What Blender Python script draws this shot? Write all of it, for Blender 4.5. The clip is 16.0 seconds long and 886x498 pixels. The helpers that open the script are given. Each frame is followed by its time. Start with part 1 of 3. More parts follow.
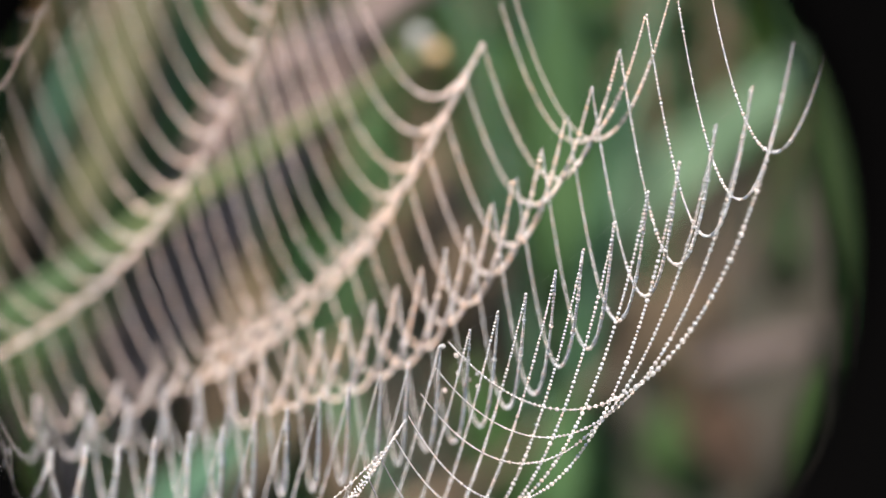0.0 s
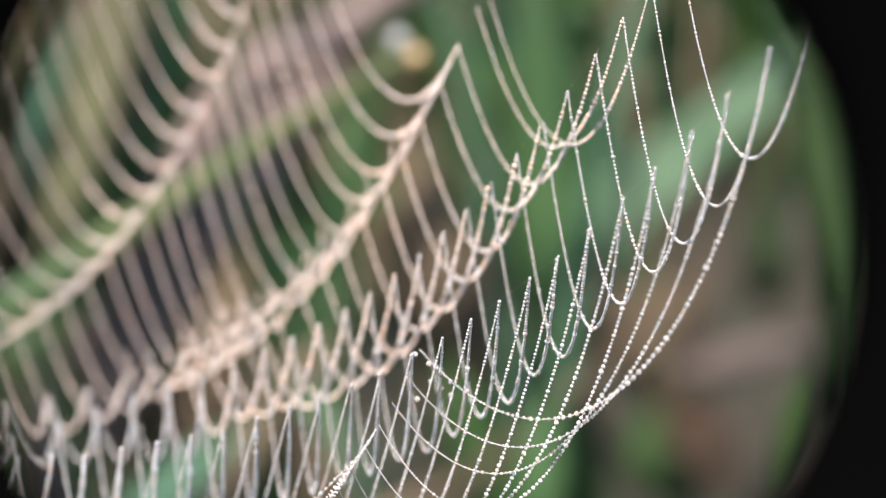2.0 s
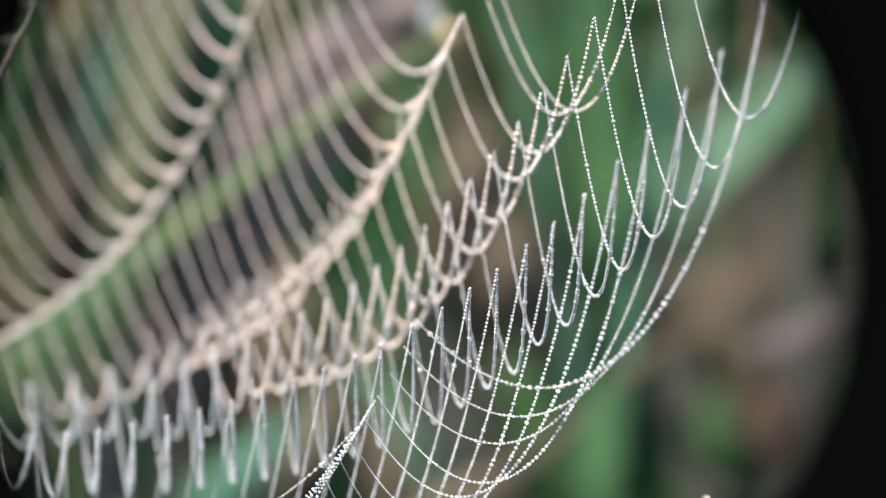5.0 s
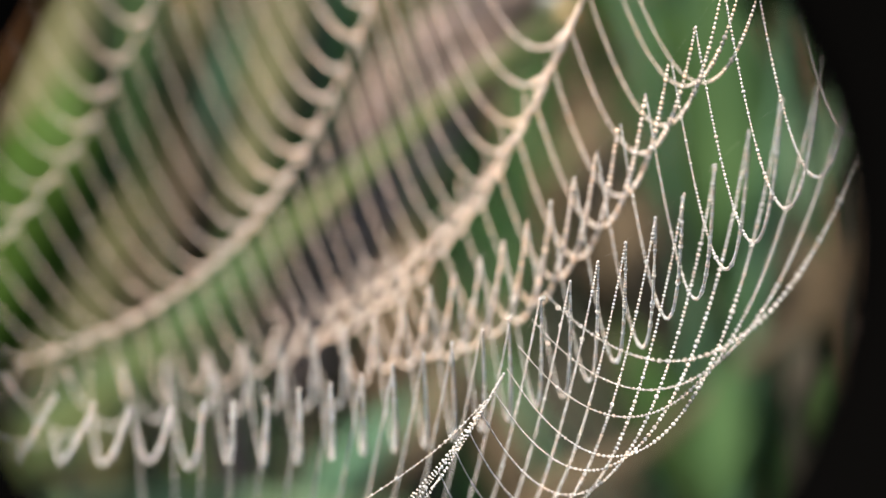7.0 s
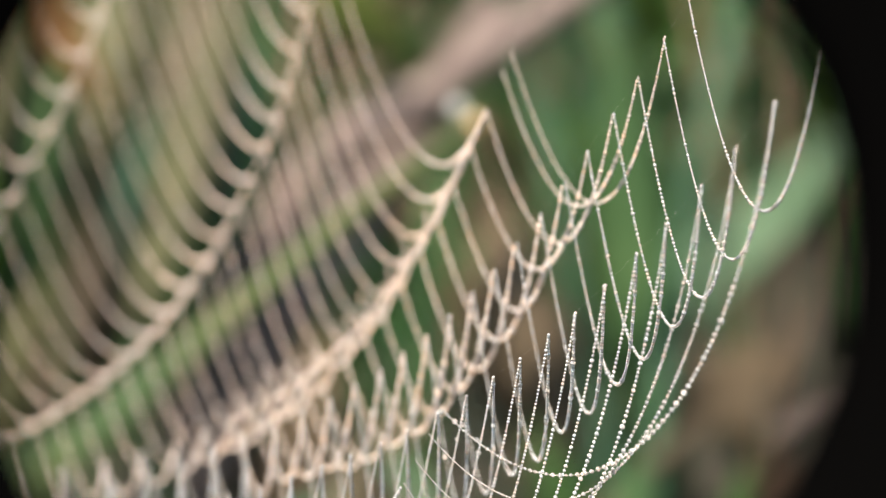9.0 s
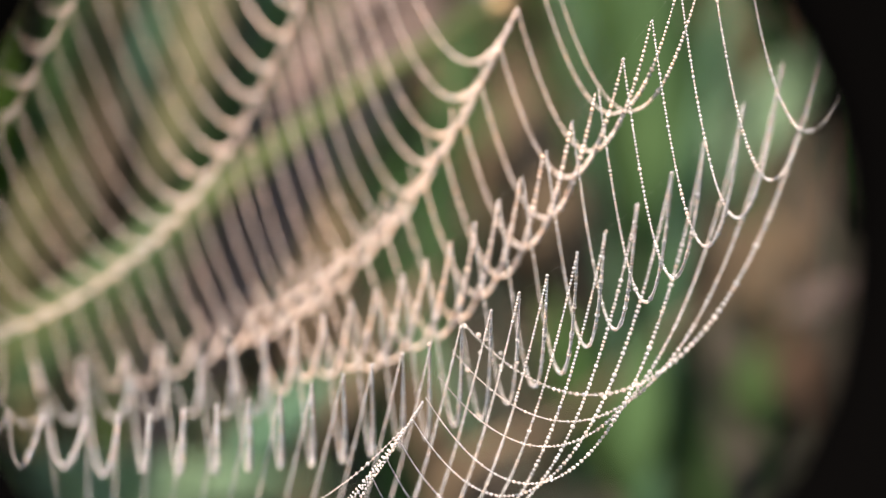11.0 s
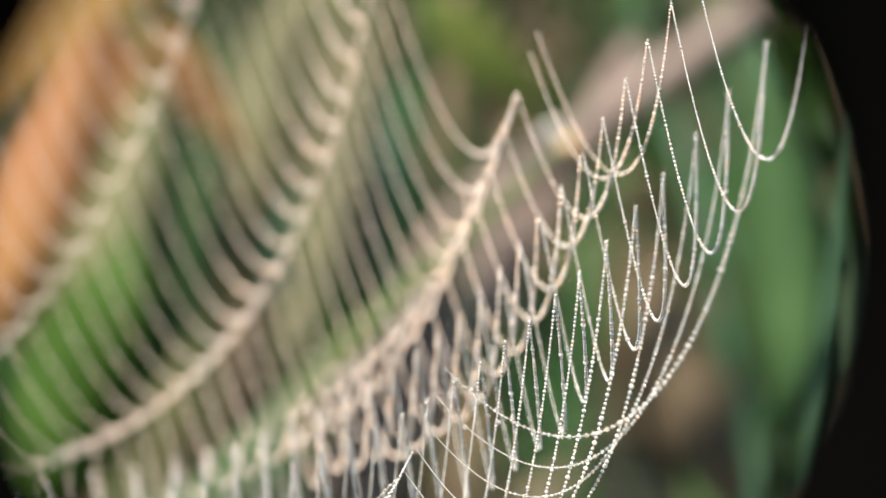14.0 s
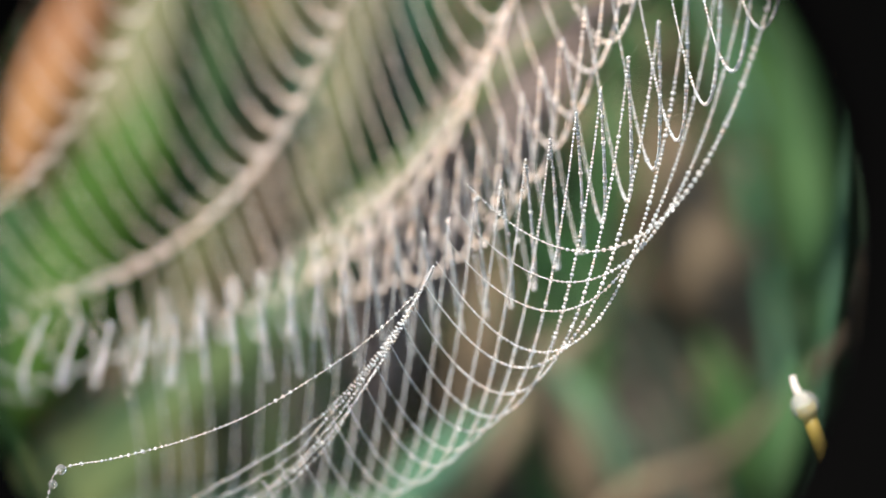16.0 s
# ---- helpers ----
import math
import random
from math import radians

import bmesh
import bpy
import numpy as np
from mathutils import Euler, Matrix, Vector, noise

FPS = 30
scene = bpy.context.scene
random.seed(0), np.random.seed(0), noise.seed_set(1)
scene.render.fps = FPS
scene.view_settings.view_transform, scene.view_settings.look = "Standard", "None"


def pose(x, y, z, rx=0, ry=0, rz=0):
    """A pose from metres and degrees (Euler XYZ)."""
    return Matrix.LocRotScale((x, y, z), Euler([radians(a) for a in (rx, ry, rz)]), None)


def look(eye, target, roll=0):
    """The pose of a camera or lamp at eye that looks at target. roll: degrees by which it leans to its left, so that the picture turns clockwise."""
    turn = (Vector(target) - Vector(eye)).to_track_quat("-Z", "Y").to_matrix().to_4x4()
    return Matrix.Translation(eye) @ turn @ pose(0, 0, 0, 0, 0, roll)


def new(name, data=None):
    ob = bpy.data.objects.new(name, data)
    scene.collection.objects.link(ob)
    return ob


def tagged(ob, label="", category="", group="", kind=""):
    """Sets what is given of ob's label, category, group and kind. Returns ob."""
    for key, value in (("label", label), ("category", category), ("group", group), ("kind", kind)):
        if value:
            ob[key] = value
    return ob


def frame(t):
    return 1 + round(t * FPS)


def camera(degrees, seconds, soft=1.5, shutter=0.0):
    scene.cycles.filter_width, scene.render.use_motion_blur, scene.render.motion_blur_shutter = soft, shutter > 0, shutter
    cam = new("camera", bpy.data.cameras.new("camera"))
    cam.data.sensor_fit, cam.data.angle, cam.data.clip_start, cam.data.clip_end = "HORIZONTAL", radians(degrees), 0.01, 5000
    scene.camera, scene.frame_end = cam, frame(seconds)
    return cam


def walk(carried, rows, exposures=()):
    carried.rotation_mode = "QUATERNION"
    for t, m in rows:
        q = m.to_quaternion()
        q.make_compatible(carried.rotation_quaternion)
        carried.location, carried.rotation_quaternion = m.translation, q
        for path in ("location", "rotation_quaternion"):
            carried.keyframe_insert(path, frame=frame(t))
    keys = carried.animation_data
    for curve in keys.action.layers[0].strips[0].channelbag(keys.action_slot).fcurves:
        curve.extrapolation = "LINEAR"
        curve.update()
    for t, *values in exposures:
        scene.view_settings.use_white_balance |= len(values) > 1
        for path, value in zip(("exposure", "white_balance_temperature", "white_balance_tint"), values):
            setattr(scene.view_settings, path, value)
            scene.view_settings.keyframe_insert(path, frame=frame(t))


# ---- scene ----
# All sizes are true: the picture is about five centimetres wide at the web.
cam = camera(40.2, 16.0, soft=1.0)
ROWS = [
    (0.0, 0.00103, -0.00008, 0.40035, 76.09, 4.00, -0.32),
    (0.5, -0.00022, 0.00058, 0.40066, 76.95, 3.52, -1.02),
    (1.0, -0.00051, 0.00080, 0.40068, 78.62, 3.10, -0.64),
    (1.5, 0.00157, 0.00090, 0.40023, 76.25, 3.50, -0.73),
    (2.0, 0.00158, 0.00106, 0.40019, 76.20, 3.60, -1.06),
    (2.5, 0.00230, 0.00118, 0.39979, 76.51, 3.33, -1.17),
    (3.0, 0.00194, 0.00122, 0.40063, 76.05, 2.97, -2.74),
    (3.2, 0.00182, 0.00141, 0.40060, 76.22, 2.85, -2.48),
    (5.3, 0.00537, 0.00137, 0.39887, 75.33, 5.57, 2.07),
    (5.5, 0.00532, 0.00132, 0.39882, 73.81, 5.56, 2.20),
    (6.0, 0.00456, 0.00061, 0.39815, 75.17, 6.23, 4.18),
    (6.5, 0.00382, 0.00057, 0.39839, 75.47, 6.33, 5.71),
    (7.0, 0.00455, 0.00088, 0.39862, 75.51, 7.19, 7.00),
    (7.5, 0.00599, 0.00043, 0.39739, 76.57, 6.70, 5.96),
    (8.0, 0.00545, 0.00012, 0.39839, 78.18, 6.55, 5.40),
    (8.5, 0.00518, -0.00009, 0.39943, 78.97, 6.06, 3.06),
    (8.7, 0.00554, -0.00034, 0.39955, 79.73, 5.89, 3.01),
    (10.8, 0.00443, 0.00173, 0.40190, 75.22, 4.47, 3.62),
    (11.0, 0.00498, 0.00204, 0.40198, 73.32, 4.73, 4.04),
    (11.5, 0.00739, 0.00224, 0.40058, 74.26, 6.01, 6.28),
    (12.0, 0.00895, 0.00131, 0.39924, 77.60, 7.02, 7.74),
    (12.5, 0.01076, 0.00055, 0.39713, 80.38, 7.35, 9.52),
    (13.0, 0.01161, 0.00007, 0.39554, 84.19, 7.87, 10.88),
    (13.5, 0.01233, -0.00100, 0.39397, 86.03, 8.64, 12.02),
    (14.0, 0.01330, -0.00064, 0.39339, 83.87, 8.41, 10.61),
    (14.5, 0.01341, -0.00054, 0.39353, 81.37, 8.71, 11.02),
    (15.0, 0.01317, -0.00299, 0.39193, 79.76, 7.35, 9.85),
    (15.5, 0.01301, -0.00238, 0.39169, 78.15, 7.98, 10.99),
    (16.0, 0.01326, -0.00198, 0.39104, 77.63, 8.03, 11.75),
]
PATH = [(t, pose(x, y, z, rx, ry, rz)) for t, x, y, z, rx, ry, rz in ROWS]
walk(cam, PATH, [(0.0, 1.13, 6510, 12), (1.0, 1.18, 6110, 7), (1.5, 1.29, 6260, 11), (2.5, 1.20, 6360, 11), (3.2, 1.15, 6310, 12), (5.5, 1.21, 5810, 3), (6.0, 1.21, 6750, 8), (7.0, 1.12, 7050, 8), (8.5, 1.24, 6900, 6),
                (11.0, 1.21, 7300, 16), (11.5, 1.29, 6900, 7), (12.0, 1.16, 6900, 7), (13.0, 1.28, 6850, 0), (13.5, 1.35, 6900, 1), (14.0, 1.31, 6850, 3), (16.0, 1.34, 6400, 5)])
# the shallow depth of field of a close-up lens
cam.data.dof.use_dof = True
cam.data.dof.focus_distance = 0.0646
cam.data.dof.aperture_fstop = 17.0

# ---- light: hazy morning, soft low sun over the shoulder ----
world = bpy.data.worlds.new("world")
scene.world = world
world.use_nodes = True
wn = world.node_tree.nodes
sky = wn.new("ShaderNodeTexSky")
sky.sky_type, sky.sun_disc = "NISHITA", False
SUN_EL, SUN_AZ = 63.0, 195.0
sky.sun_elevation, sky.sun_rotation = radians(SUN_EL), radians(SUN_AZ)
wn["Background"].inputs["Strength"].default_value = 0.0887
world.node_tree.links.new(sky.outputs[0], wn["Background"].inputs["Color"])
sun = new("sun", bpy.data.lights.new("sun", "SUN"))
sun.data.energy, sun.data.angle, sun.data.color = 5.0, radians(4.0), (1.0, 0.87, 0.77)
sun_from = Vector((math.sin(radians(SUN_AZ)) * math.cos(radians(SUN_EL)), math.cos(radians(SUN_AZ)) * math.cos(radians(SUN_EL)), math.sin(radians(SUN_EL))))
sun.matrix_world = look(sun_from, (0, 0, 0))


# ---- materials ----
def material(name, base, rough, spread=0.12, size=400.0, bump=0.0, transmission=0.0, ior=1.45, thin=0.0, second=None, random_hue=0.0, gloss=0.5, glints=None):
    """A surface with variation at two scales and per object."""
    m = bpy.data.materials.new(name)
    m.use_nodes = True
    nt = m.node_tree
    n, l = nt.nodes, nt.links
    b = n["Principled BSDF"]
    b.inputs["Roughness"].default_value = rough
    b.inputs["IOR"].default_value = ior
    b.inputs["Specular IOR Level"].default_value = gloss
    b.inputs["Transmission Weight"].default_value = transmission
    tc = n.new("ShaderNodeTexCoord")
    fine, broad = n.new("ShaderNodeTexNoise"), n.new("ShaderNodeTexNoise")
    fine.inputs["Scale"].default_value, broad.inputs["Scale"].default_value = size, size / 7
    fine.inputs["Detail"].default_value = 4
    for tex in (fine, broad):
        l.new(tc.outputs["Object"], tex.inputs["Vector"])
    ramp = n.new("ShaderNodeValToRGB")
    low = second or tuple(c * (1 - spread * 2) for c in base)
    ramp.color_ramp.elements[0].color, ramp.color_ramp.elements[0].position = (*low, 1), 0.35
    ramp.color_ramp.elements[1].color, ramp.color_ramp.elements[1].position = (*base, 1), 0.65
    l.new(broad.outputs["Fac"], ramp.inputs["Fac"])
    hsv = n.new("ShaderNodeHueSaturation")
    add = n.new("ShaderNodeMath")
    add.operation, add.inputs[1].default_value = "MULTIPLY_ADD", spread * 2
    add.inputs[2].default_value = 1 - spread
    l.new(fine.outputs["Fac"], add.inputs[0])
    l.new(add.outputs[0], hsv.inputs["Value"])
    l.new(ramp.outputs["Color"], hsv.inputs["Color"])
    if random_hue:
        info = n.new("ShaderNodeObjectInfo")
        mr = n.new("ShaderNodeMath")
        mr.operation, mr.inputs[1].default_value, mr.inputs[2].default_value = "MULTIPLY_ADD", random_hue, 0.5 - random_hue / 2
        l.new(info.outputs["Random"], mr.inputs[0])
        l.new(mr.outputs[0], hsv.inputs["Hue"])
    if glints:
        # a random tint per drop paints in the glints of bent light
        geo, tint, mixc = n.new("ShaderNodeNewGeometry"), n.new("ShaderNodeValToRGB"), n.new("ShaderNodeMixRGB")
        tint.color_ramp.elements[0].color, tint.color_ramp.elements[1].color = (*glints[0], 1), (*glints[-1], 1)
        for i, g in enumerate(glints[1:-1]):
            tint.color_ramp.elements.new((i + 1) / (len(glints) - 1)).color = (*g, 1)
        mixc.blend_type, mixc.inputs[0].default_value = "MULTIPLY", 1.0
        own, both, turn = n.new("ShaderNodeObjectInfo"), n.new("ShaderNodeMath"), n.new("ShaderNodeMath")
        both.operation, turn.operation = "ADD", "FRACT"
        l.new(geo.outputs["Random Per Island"], both.inputs[0])
        l.new(own.outputs["Random"], both.inputs[1])
        l.new(both.outputs[0], turn.inputs[0])
        l.new(turn.outputs[0], tint.inputs["Fac"])
        l.new(hsv.outputs["Color"], mixc.inputs[1])
        l.new(tint.outputs["Color"], mixc.inputs[2])
        l.new(mixc.outputs[0], b.inputs["Base Color"])
    else:
        l.new(hsv.outputs["Color"], b.inputs["Base Color"])
    if bump:
        bp = n.new("ShaderNodeBump")
        bp.inputs["Strength"].default_value, bp.inputs["Distance"].default_value = bump, 0.001
        l.new(fine.outputs["Fac"], bp.inputs["Height"])
        l.new(bp.outputs["Normal"], b.inputs["Normal"])
    if thin:
        # light that passes through a leaf
        tr, mix = n.new("ShaderNodeBsdfTranslucent"), n.new("ShaderNodeMixShader")
        mix.inputs["Fac"].default_value = thin
        l.new(hsv.outputs["Color"], tr.inputs["Color"])
        l.new(b.outputs["BSDF"], mix.inputs[1])
        l.new(tr.outputs["BSDF"], mix.inputs[2])
        l.new(mix.outputs[0], n["Material Output"].inputs["Surface"])
    return m


# white and tinted drop colours stand for sunlit, refracted light
DEW = material("dew water", (0.99, 0.99, 0.99), 0.06, 0.02, 3000, transmission=0.60, ior=1.33, gloss=1.0, glints=((0.99, 0.93, 0.88), (0.98, 0.99, 1.0), (0.72, 0.75, 0.79), (0.90, 0.96, 1.0), (0.99, 0.99, 1.0), (1.0, 0.86, 0.77), (0.84, 0.88, 0.92)))
BEAD = material("large dew bead", (0.99, 0.99, 0.99), 0.04, 0.02, 3000, transmission=0.72, ior=1.33, gloss=1.0, glints=((1.0, 0.88, 0.80), (1.0, 0.97, 0.95), (0.84, 0.87, 0.88), (0.92, 0.97, 1.0), (1.0, 0.94, 0.90)))
# warm base puts the iridescent tinge of the farther drops into the colour
MIST = material("fine dew", (1.0, 0.87, 0.785), 0.25, 0.05, 900, transmission=0.15, ior=1.33, second=(0.97, 0.88, 0.83), glints=((1.0, 0.82, 0.68), (1.0, 0.95, 0.91), (0.66, 0.67, 0.69), (0.94, 0.97, 1.0), (1.0, 0.90, 0.80)))
CLEAR = material("clear drop", (0.94, 0.97, 0.86), 0.02, 0.02, 500, transmission=0.74, ior=1.33)
GLASS = material("clear water", (0.97, 0.98, 0.96), 0.02, 0.02, 500, transmission=0.9, ior=1.33, gloss=1.0)
SILK = material("silk", (0.78, 0.74, 0.70), 0.35, 0.08, 2000)
GREEN = material("grass green", (0.066, 0.132, 0.052), 0.45, 0.2, 300, 0.2, thin=0.3, second=(0.028, 0.080, 0.024), random_hue=0.06, gloss=0.2)
TEAL = material("grass blue green", (0.092, 0.185, 0.120), 0.5, 0.2, 300, 0.2, thin=0.3, second=(0.056, 0.136, 0.080), random_hue=0.03, gloss=0.2)
FRESH = material("fresh leaf green", (0.070, 0.146, 0.026), 0.45, 0.2, 200, 0.2, thin=0.5, second=(0.048, 0.104, 0.016), random_hue=0.03, gloss=0.2)
DRY = material("dry straw", (0.264, 0.200, 0.136), 0.7, 0.2, 300, 0.2, thin=0.2, second=(0.144, 0.096, 0.068), random_hue=0.03, gloss=0.2)
BROWN = material("withered brown", (0.170, 0.130, 0.085), 0.7, 0.2, 200, 0.2, thin=0.2, second=(0.075, 0.060, 0.040), gloss=0.2)
UMBER = material("withered dark brown", (0.078, 0.052, 0.036), 0.75, 0.2, 200, 0.2, thin=0.2, second=(0.046, 0.034, 0.025), gloss=0.2)
OLIVE = material("olive leaf", (0.150, 0.156, 0.080), 0.6, 0.15, 90, 0.2, thin=0.3, second=(0.108, 0.110, 0.062), gloss=0.2)
PINK = material("pinkish stem", (0.192, 0.148, 0.132), 0.6, 0.15, 200, 0.2, second=(0.120, 0.088, 0.080))
ORANGE = material("autumn leaf", (0.36, 0.185, 0.072), 0.5, 0.2, 120, 0.2, thin=0.3, second=(0.28, 0.13, 0.055))
BLADE = material("light grass", (0.150, 0.178, 0.070), 0.5, 0.15, 200, 0.2, thin=0.3, second=(0.080, 0.150, 0.070))
PALE = material("pale grass", (0.208, 0.336, 0.208), 0.5, 0.15, 200, 0.2, thin=0.3, second=(0.144, 0.248, 0.144))
LIME = material("bright young leaf", (0.175, 0.225, 0.060), 0.5, 0.15, 120, 0.2, thin=0.35, second=(0.125, 0.170, 0.045), gloss=0.2)
YELLOW = material("yellow leaf", (0.44, 0.30, 0.13), 0.5, 0.2, 120, 0.2, thin=0.3, second=(0.40, 0.24, 0.08))
SOIL = material("dark soil", (0.034, 0.029, 0.022), 0.95, 0.3, 60, 0.6, second=(0.016, 0.020, 0.012))
AWN = material("yellow awn", (0.55, 0.42, 0.12), 0.4, 0.15, 900, 0.2, second=(0.40, 0.30, 0.06))
BLACK = material("black plastic", (0.0016, 0.0016, 0.0016), 0.95, 0.1, 300, gloss=0.0)
# whitened base stands for the drop's bright highlight
PEARL = material("clear drop at a tip", (0.85, 0.86, 0.84), 0.08, 0.03, 500, transmission=0.62, ior=1.33, gloss=1.0)
# yellow to orange base paints in the colours refracted by the drop
DEWBOW = material("dewbow drop", (0.84, 0.80, 0.44), 0.1, 0.1, 700, transmission=0.42, ior=1.33, second=(0.92, 0.62, 0.36), gloss=1.0)
RUST = material("rust brown leaf", (0.40, 0.225, 0.085), 0.6, 0.2, 120, 0.2, thin=0.3, second=(0.28, 0.14, 0.065))
TAN = material("tan leaf", (0.205, 0.168, 0.118), 0.65, 0.2, 160, 0.2, thin=0.3, second=(0.150, 0.125, 0.090), gloss=0.2)
MAUVE = material("greyish mauve leaf", (0.215, 0.175, 0.160), 0.65, 0.2, 160, 0.2, thin=0.2, second=(0.15, 0.125, 0.115), gloss=0.2)
LEAF = material("clear green leaf", (0.074, 0.142, 0.054), 0.5, 0.18, 160, 0.2, thin=0.4, second=(0.050, 0.106, 0.040), random_hue=0.03, gloss=0.2)


# ---- mesh helpers ----
def ball(level):
    bm = bmesh.new()
    bmesh.ops.create_icosphere(bm, subdivisions=level, radius=1.0)
    v = np.array([p.co[:] for p in bm.verts])
    f = np.array([[q.index for q in p.verts] for p in bm.faces])
    bm.free()
    return v, f


BALLS = {n: ball(n) for n in (1, 2, 3)}


def mesh_of(name, verts, faces, mat, smooth=True):
    me = bpy.data.meshes.new(name)
    me.from_pydata([tuple(v) for v in verts], [], [tuple(int(i) for i in f) for f in faces])
    if smooth:
        me.polygons.foreach_set("use_smooth", [True] * len(me.polygons))
    me.materials.append(mat)
    me.update()
    return me


def tube(points, radii, sides=6):
    """A round tube along the points; radii is one number or one for each point. Closed at both ends."""
    p = np.asarray(points, float)
    n = len(p)
    r = np.full(n, radii) if np.isscalar(radii) else np.asarray(radii)
    t = np.gradient(p, axis=0)
    t /= np.linalg.norm(t, axis=1, keepdims=True) + 1e-12
    ref = np.array([0.31, 0.92, 0.24])
    a = np.cross(t, ref)
    a /= np.linalg.norm(a, axis=1, keepdims=True) + 1e-12
    b = np.cross(t, a)
    ang = np.arange(sides) * 2 * np.pi / sides
    ring = a[:, None] * np.cos(ang)[None, :, None] + b[:, None] * np.sin(ang)[None, :, None]
    v = (p[:, None] + ring * r[:, None, None]).reshape(-1, 3)
    f = [(i * sides + k, i * sides + (k + 1) % sides, (i + 1) * sides + (k + 1) % sides, (i + 1) * sides + k) for i in range(n - 1) for k in range(sides)]
    f += [tuple(range(sides - 1, -1, -1)), tuple((n - 1) * sides + k for k in range(sides))]
    return v, f


def curve3(ctrl, n=24):
    """A smooth line through a few control points (Catmull-Rom)."""
    c = np.asarray(ctrl, float)
    c = np.concatenate([[2 * c[0] - c[1]], c, [2 * c[-1] - c[-2]]])
    out = []
    for i in range(1, len(c) - 2):
        for u in np.linspace(0, 1, n // (len(c) - 3), endpoint=False):
            p0, p1, p2, p3 = c[i - 1:i + 3]
            out.append(0.5 * (2 * p1 + (p2 - p0) * u + (2 * p0 - 5 * p1 + 4 * p2 - p3) * u * u + (3 * p1 - p0 - 3 * p2 + p3) * u ** 3))
    return np.array(out + [c[-2]])


def beads(centres, radii, level, rng):
    v, f = BALLS[level]
    c, r = np.asarray(centres), np.asarray(radii)
    squash = 1 + rng.normal(0, 0.05, (len(c), 1, 3))
    verts = (c[:, None] + v[None] * r[:, None, None] * squash).reshape(-1, 3)
    faces = (f[None] + (np.arange(len(c)) * len(v))[:, None, None]).reshape(-1, 3)
    return verts, faces


def part(name, data, parent, label="", kind=""):
    ob = new(name, data)
    ob.parent = parent
    return tagged(ob, label, kind=kind)


# ---- the spider web ----
# Each radius is a polynomial in the number of the spiral turn; the spiral hangs in heavy loops between neighbouring radii.
RADII = [
    [(-0.00733, 0.05985, 0.37007), (-0.00878, -0.00060, -0.00932), (-0.00215, 0.00105, -0.00005), (-0.00104, 0.00131, 0.00026), (-0.00009, -0.00079, 0.00166)],
    [(0.00299, 0.06272, 0.38111), (-0.01438, 0.00486, -0.00990), (-0.00128, 0.00010, 0.00300), (-0.00140, -0.00096, -0.00052), (0.00051, 0.00048, 0.00019)],
    [(0.00033, 0.07215, 0.38256), (-0.01389, 0.00330, -0.01157), (-0.00110, -0.00122, 0.00437), (-0.00143, 0.00080, -0.00054), (-0.00058, 0.00096, -0.00092)],
    [(-0.00680, 0.08243, 0.37983), (-0.01547, 0.00453, -0.01502), (-0.00408, -0.00162, 0.00501), (-0.00224, -0.00068, 0.00046), (-0.00055, 0.00022, 0.00008)],
    [(-0.01606, 0.09598, 0.38967), (-0.01219, 0.00077, -0.02006), (-0.00241, -0.00117, 0.00374), (-0.00049, -0.00026, 0.00024), (0.00032, -0.00021, 0.00029)],
    [(-0.02621, 0.10659, 0.41124), (-0.01340, -0.00703, -0.03187), (-0.00110, -0.00159, 0.00566), (0.00009, -0.00013, 0.00032), (0.00009, -0.00007, 0.00012)],
]
# how far each strip of loops hangs out of the straight line between its radii: polynomials in the turn
HANG = [
    [(-0.00189, 0.00498, -0.01277), (-0.00320, 0.00589, -0.00219), (-0.00033, 0.00045, 0.00129), (0.00031, -0.00023, 0.00049)],
    [(-0.00015, 0.00134, -0.00940), (-0.00068, 0.00152, 0.00055), (-0.00029, -0.00152, 0.00097), (0.00047, -0.00048, 0.00067)],
]
SAGS = [((-2, 0.0100), (-1, 0.0100), (0, 0.0079), (4, 0.0082), (8, 0.0079), (12, 0.0060), (14.5, 0.0050), (16, 0.0062), (18, 0.0049), (21, 0.0035), (25, 0.0026)),
        ((0, 0.0094), (6, 0.0089), (10, 0.0078), (14, 0.0064), (17, 0.0057), (20, 0.0050), (24, 0.0036)),
        ((0, 0.0075), (8, 0.0069), (14, 0.0058), (20, 0.0043), (24, 0.0030))]


def radius_at(j, k):
    # the turns crowd together low on the dense radius and spread again beyond it
    if j == 3 and k > 10:
        k = 10 + 0.61 * (k - 10) if k < 15 else 13.05 + 0.87 * (k - 15) + 0.04 * max(k - 19, 0) ** 2
    if j == 0 and k > 14:
        # the innermost radius runs on straight to the plants below
        return radius_at(0, 14.0) + (k - 14) * (radius_at(0, 14.0) - radius_at(0, 13.0))
    if j == 3 and k < 0:
        k *= 0.45
    if j == 1 and k > 22:
        k = 22 + 1.35 * (k - 22)
    if j == 2 and k > 20:
        k = 20 + 1.12 * (k - 20)
    u = (k - 8.0) / 9.0
    c = np.array(RADII[j]) if j < 6 else 2 * np.array(RADII[5]) - np.array(RADII[4])
    return c[0] + u * (c[1] + u * (c[2] + u * (c[3] + u * c[4])))


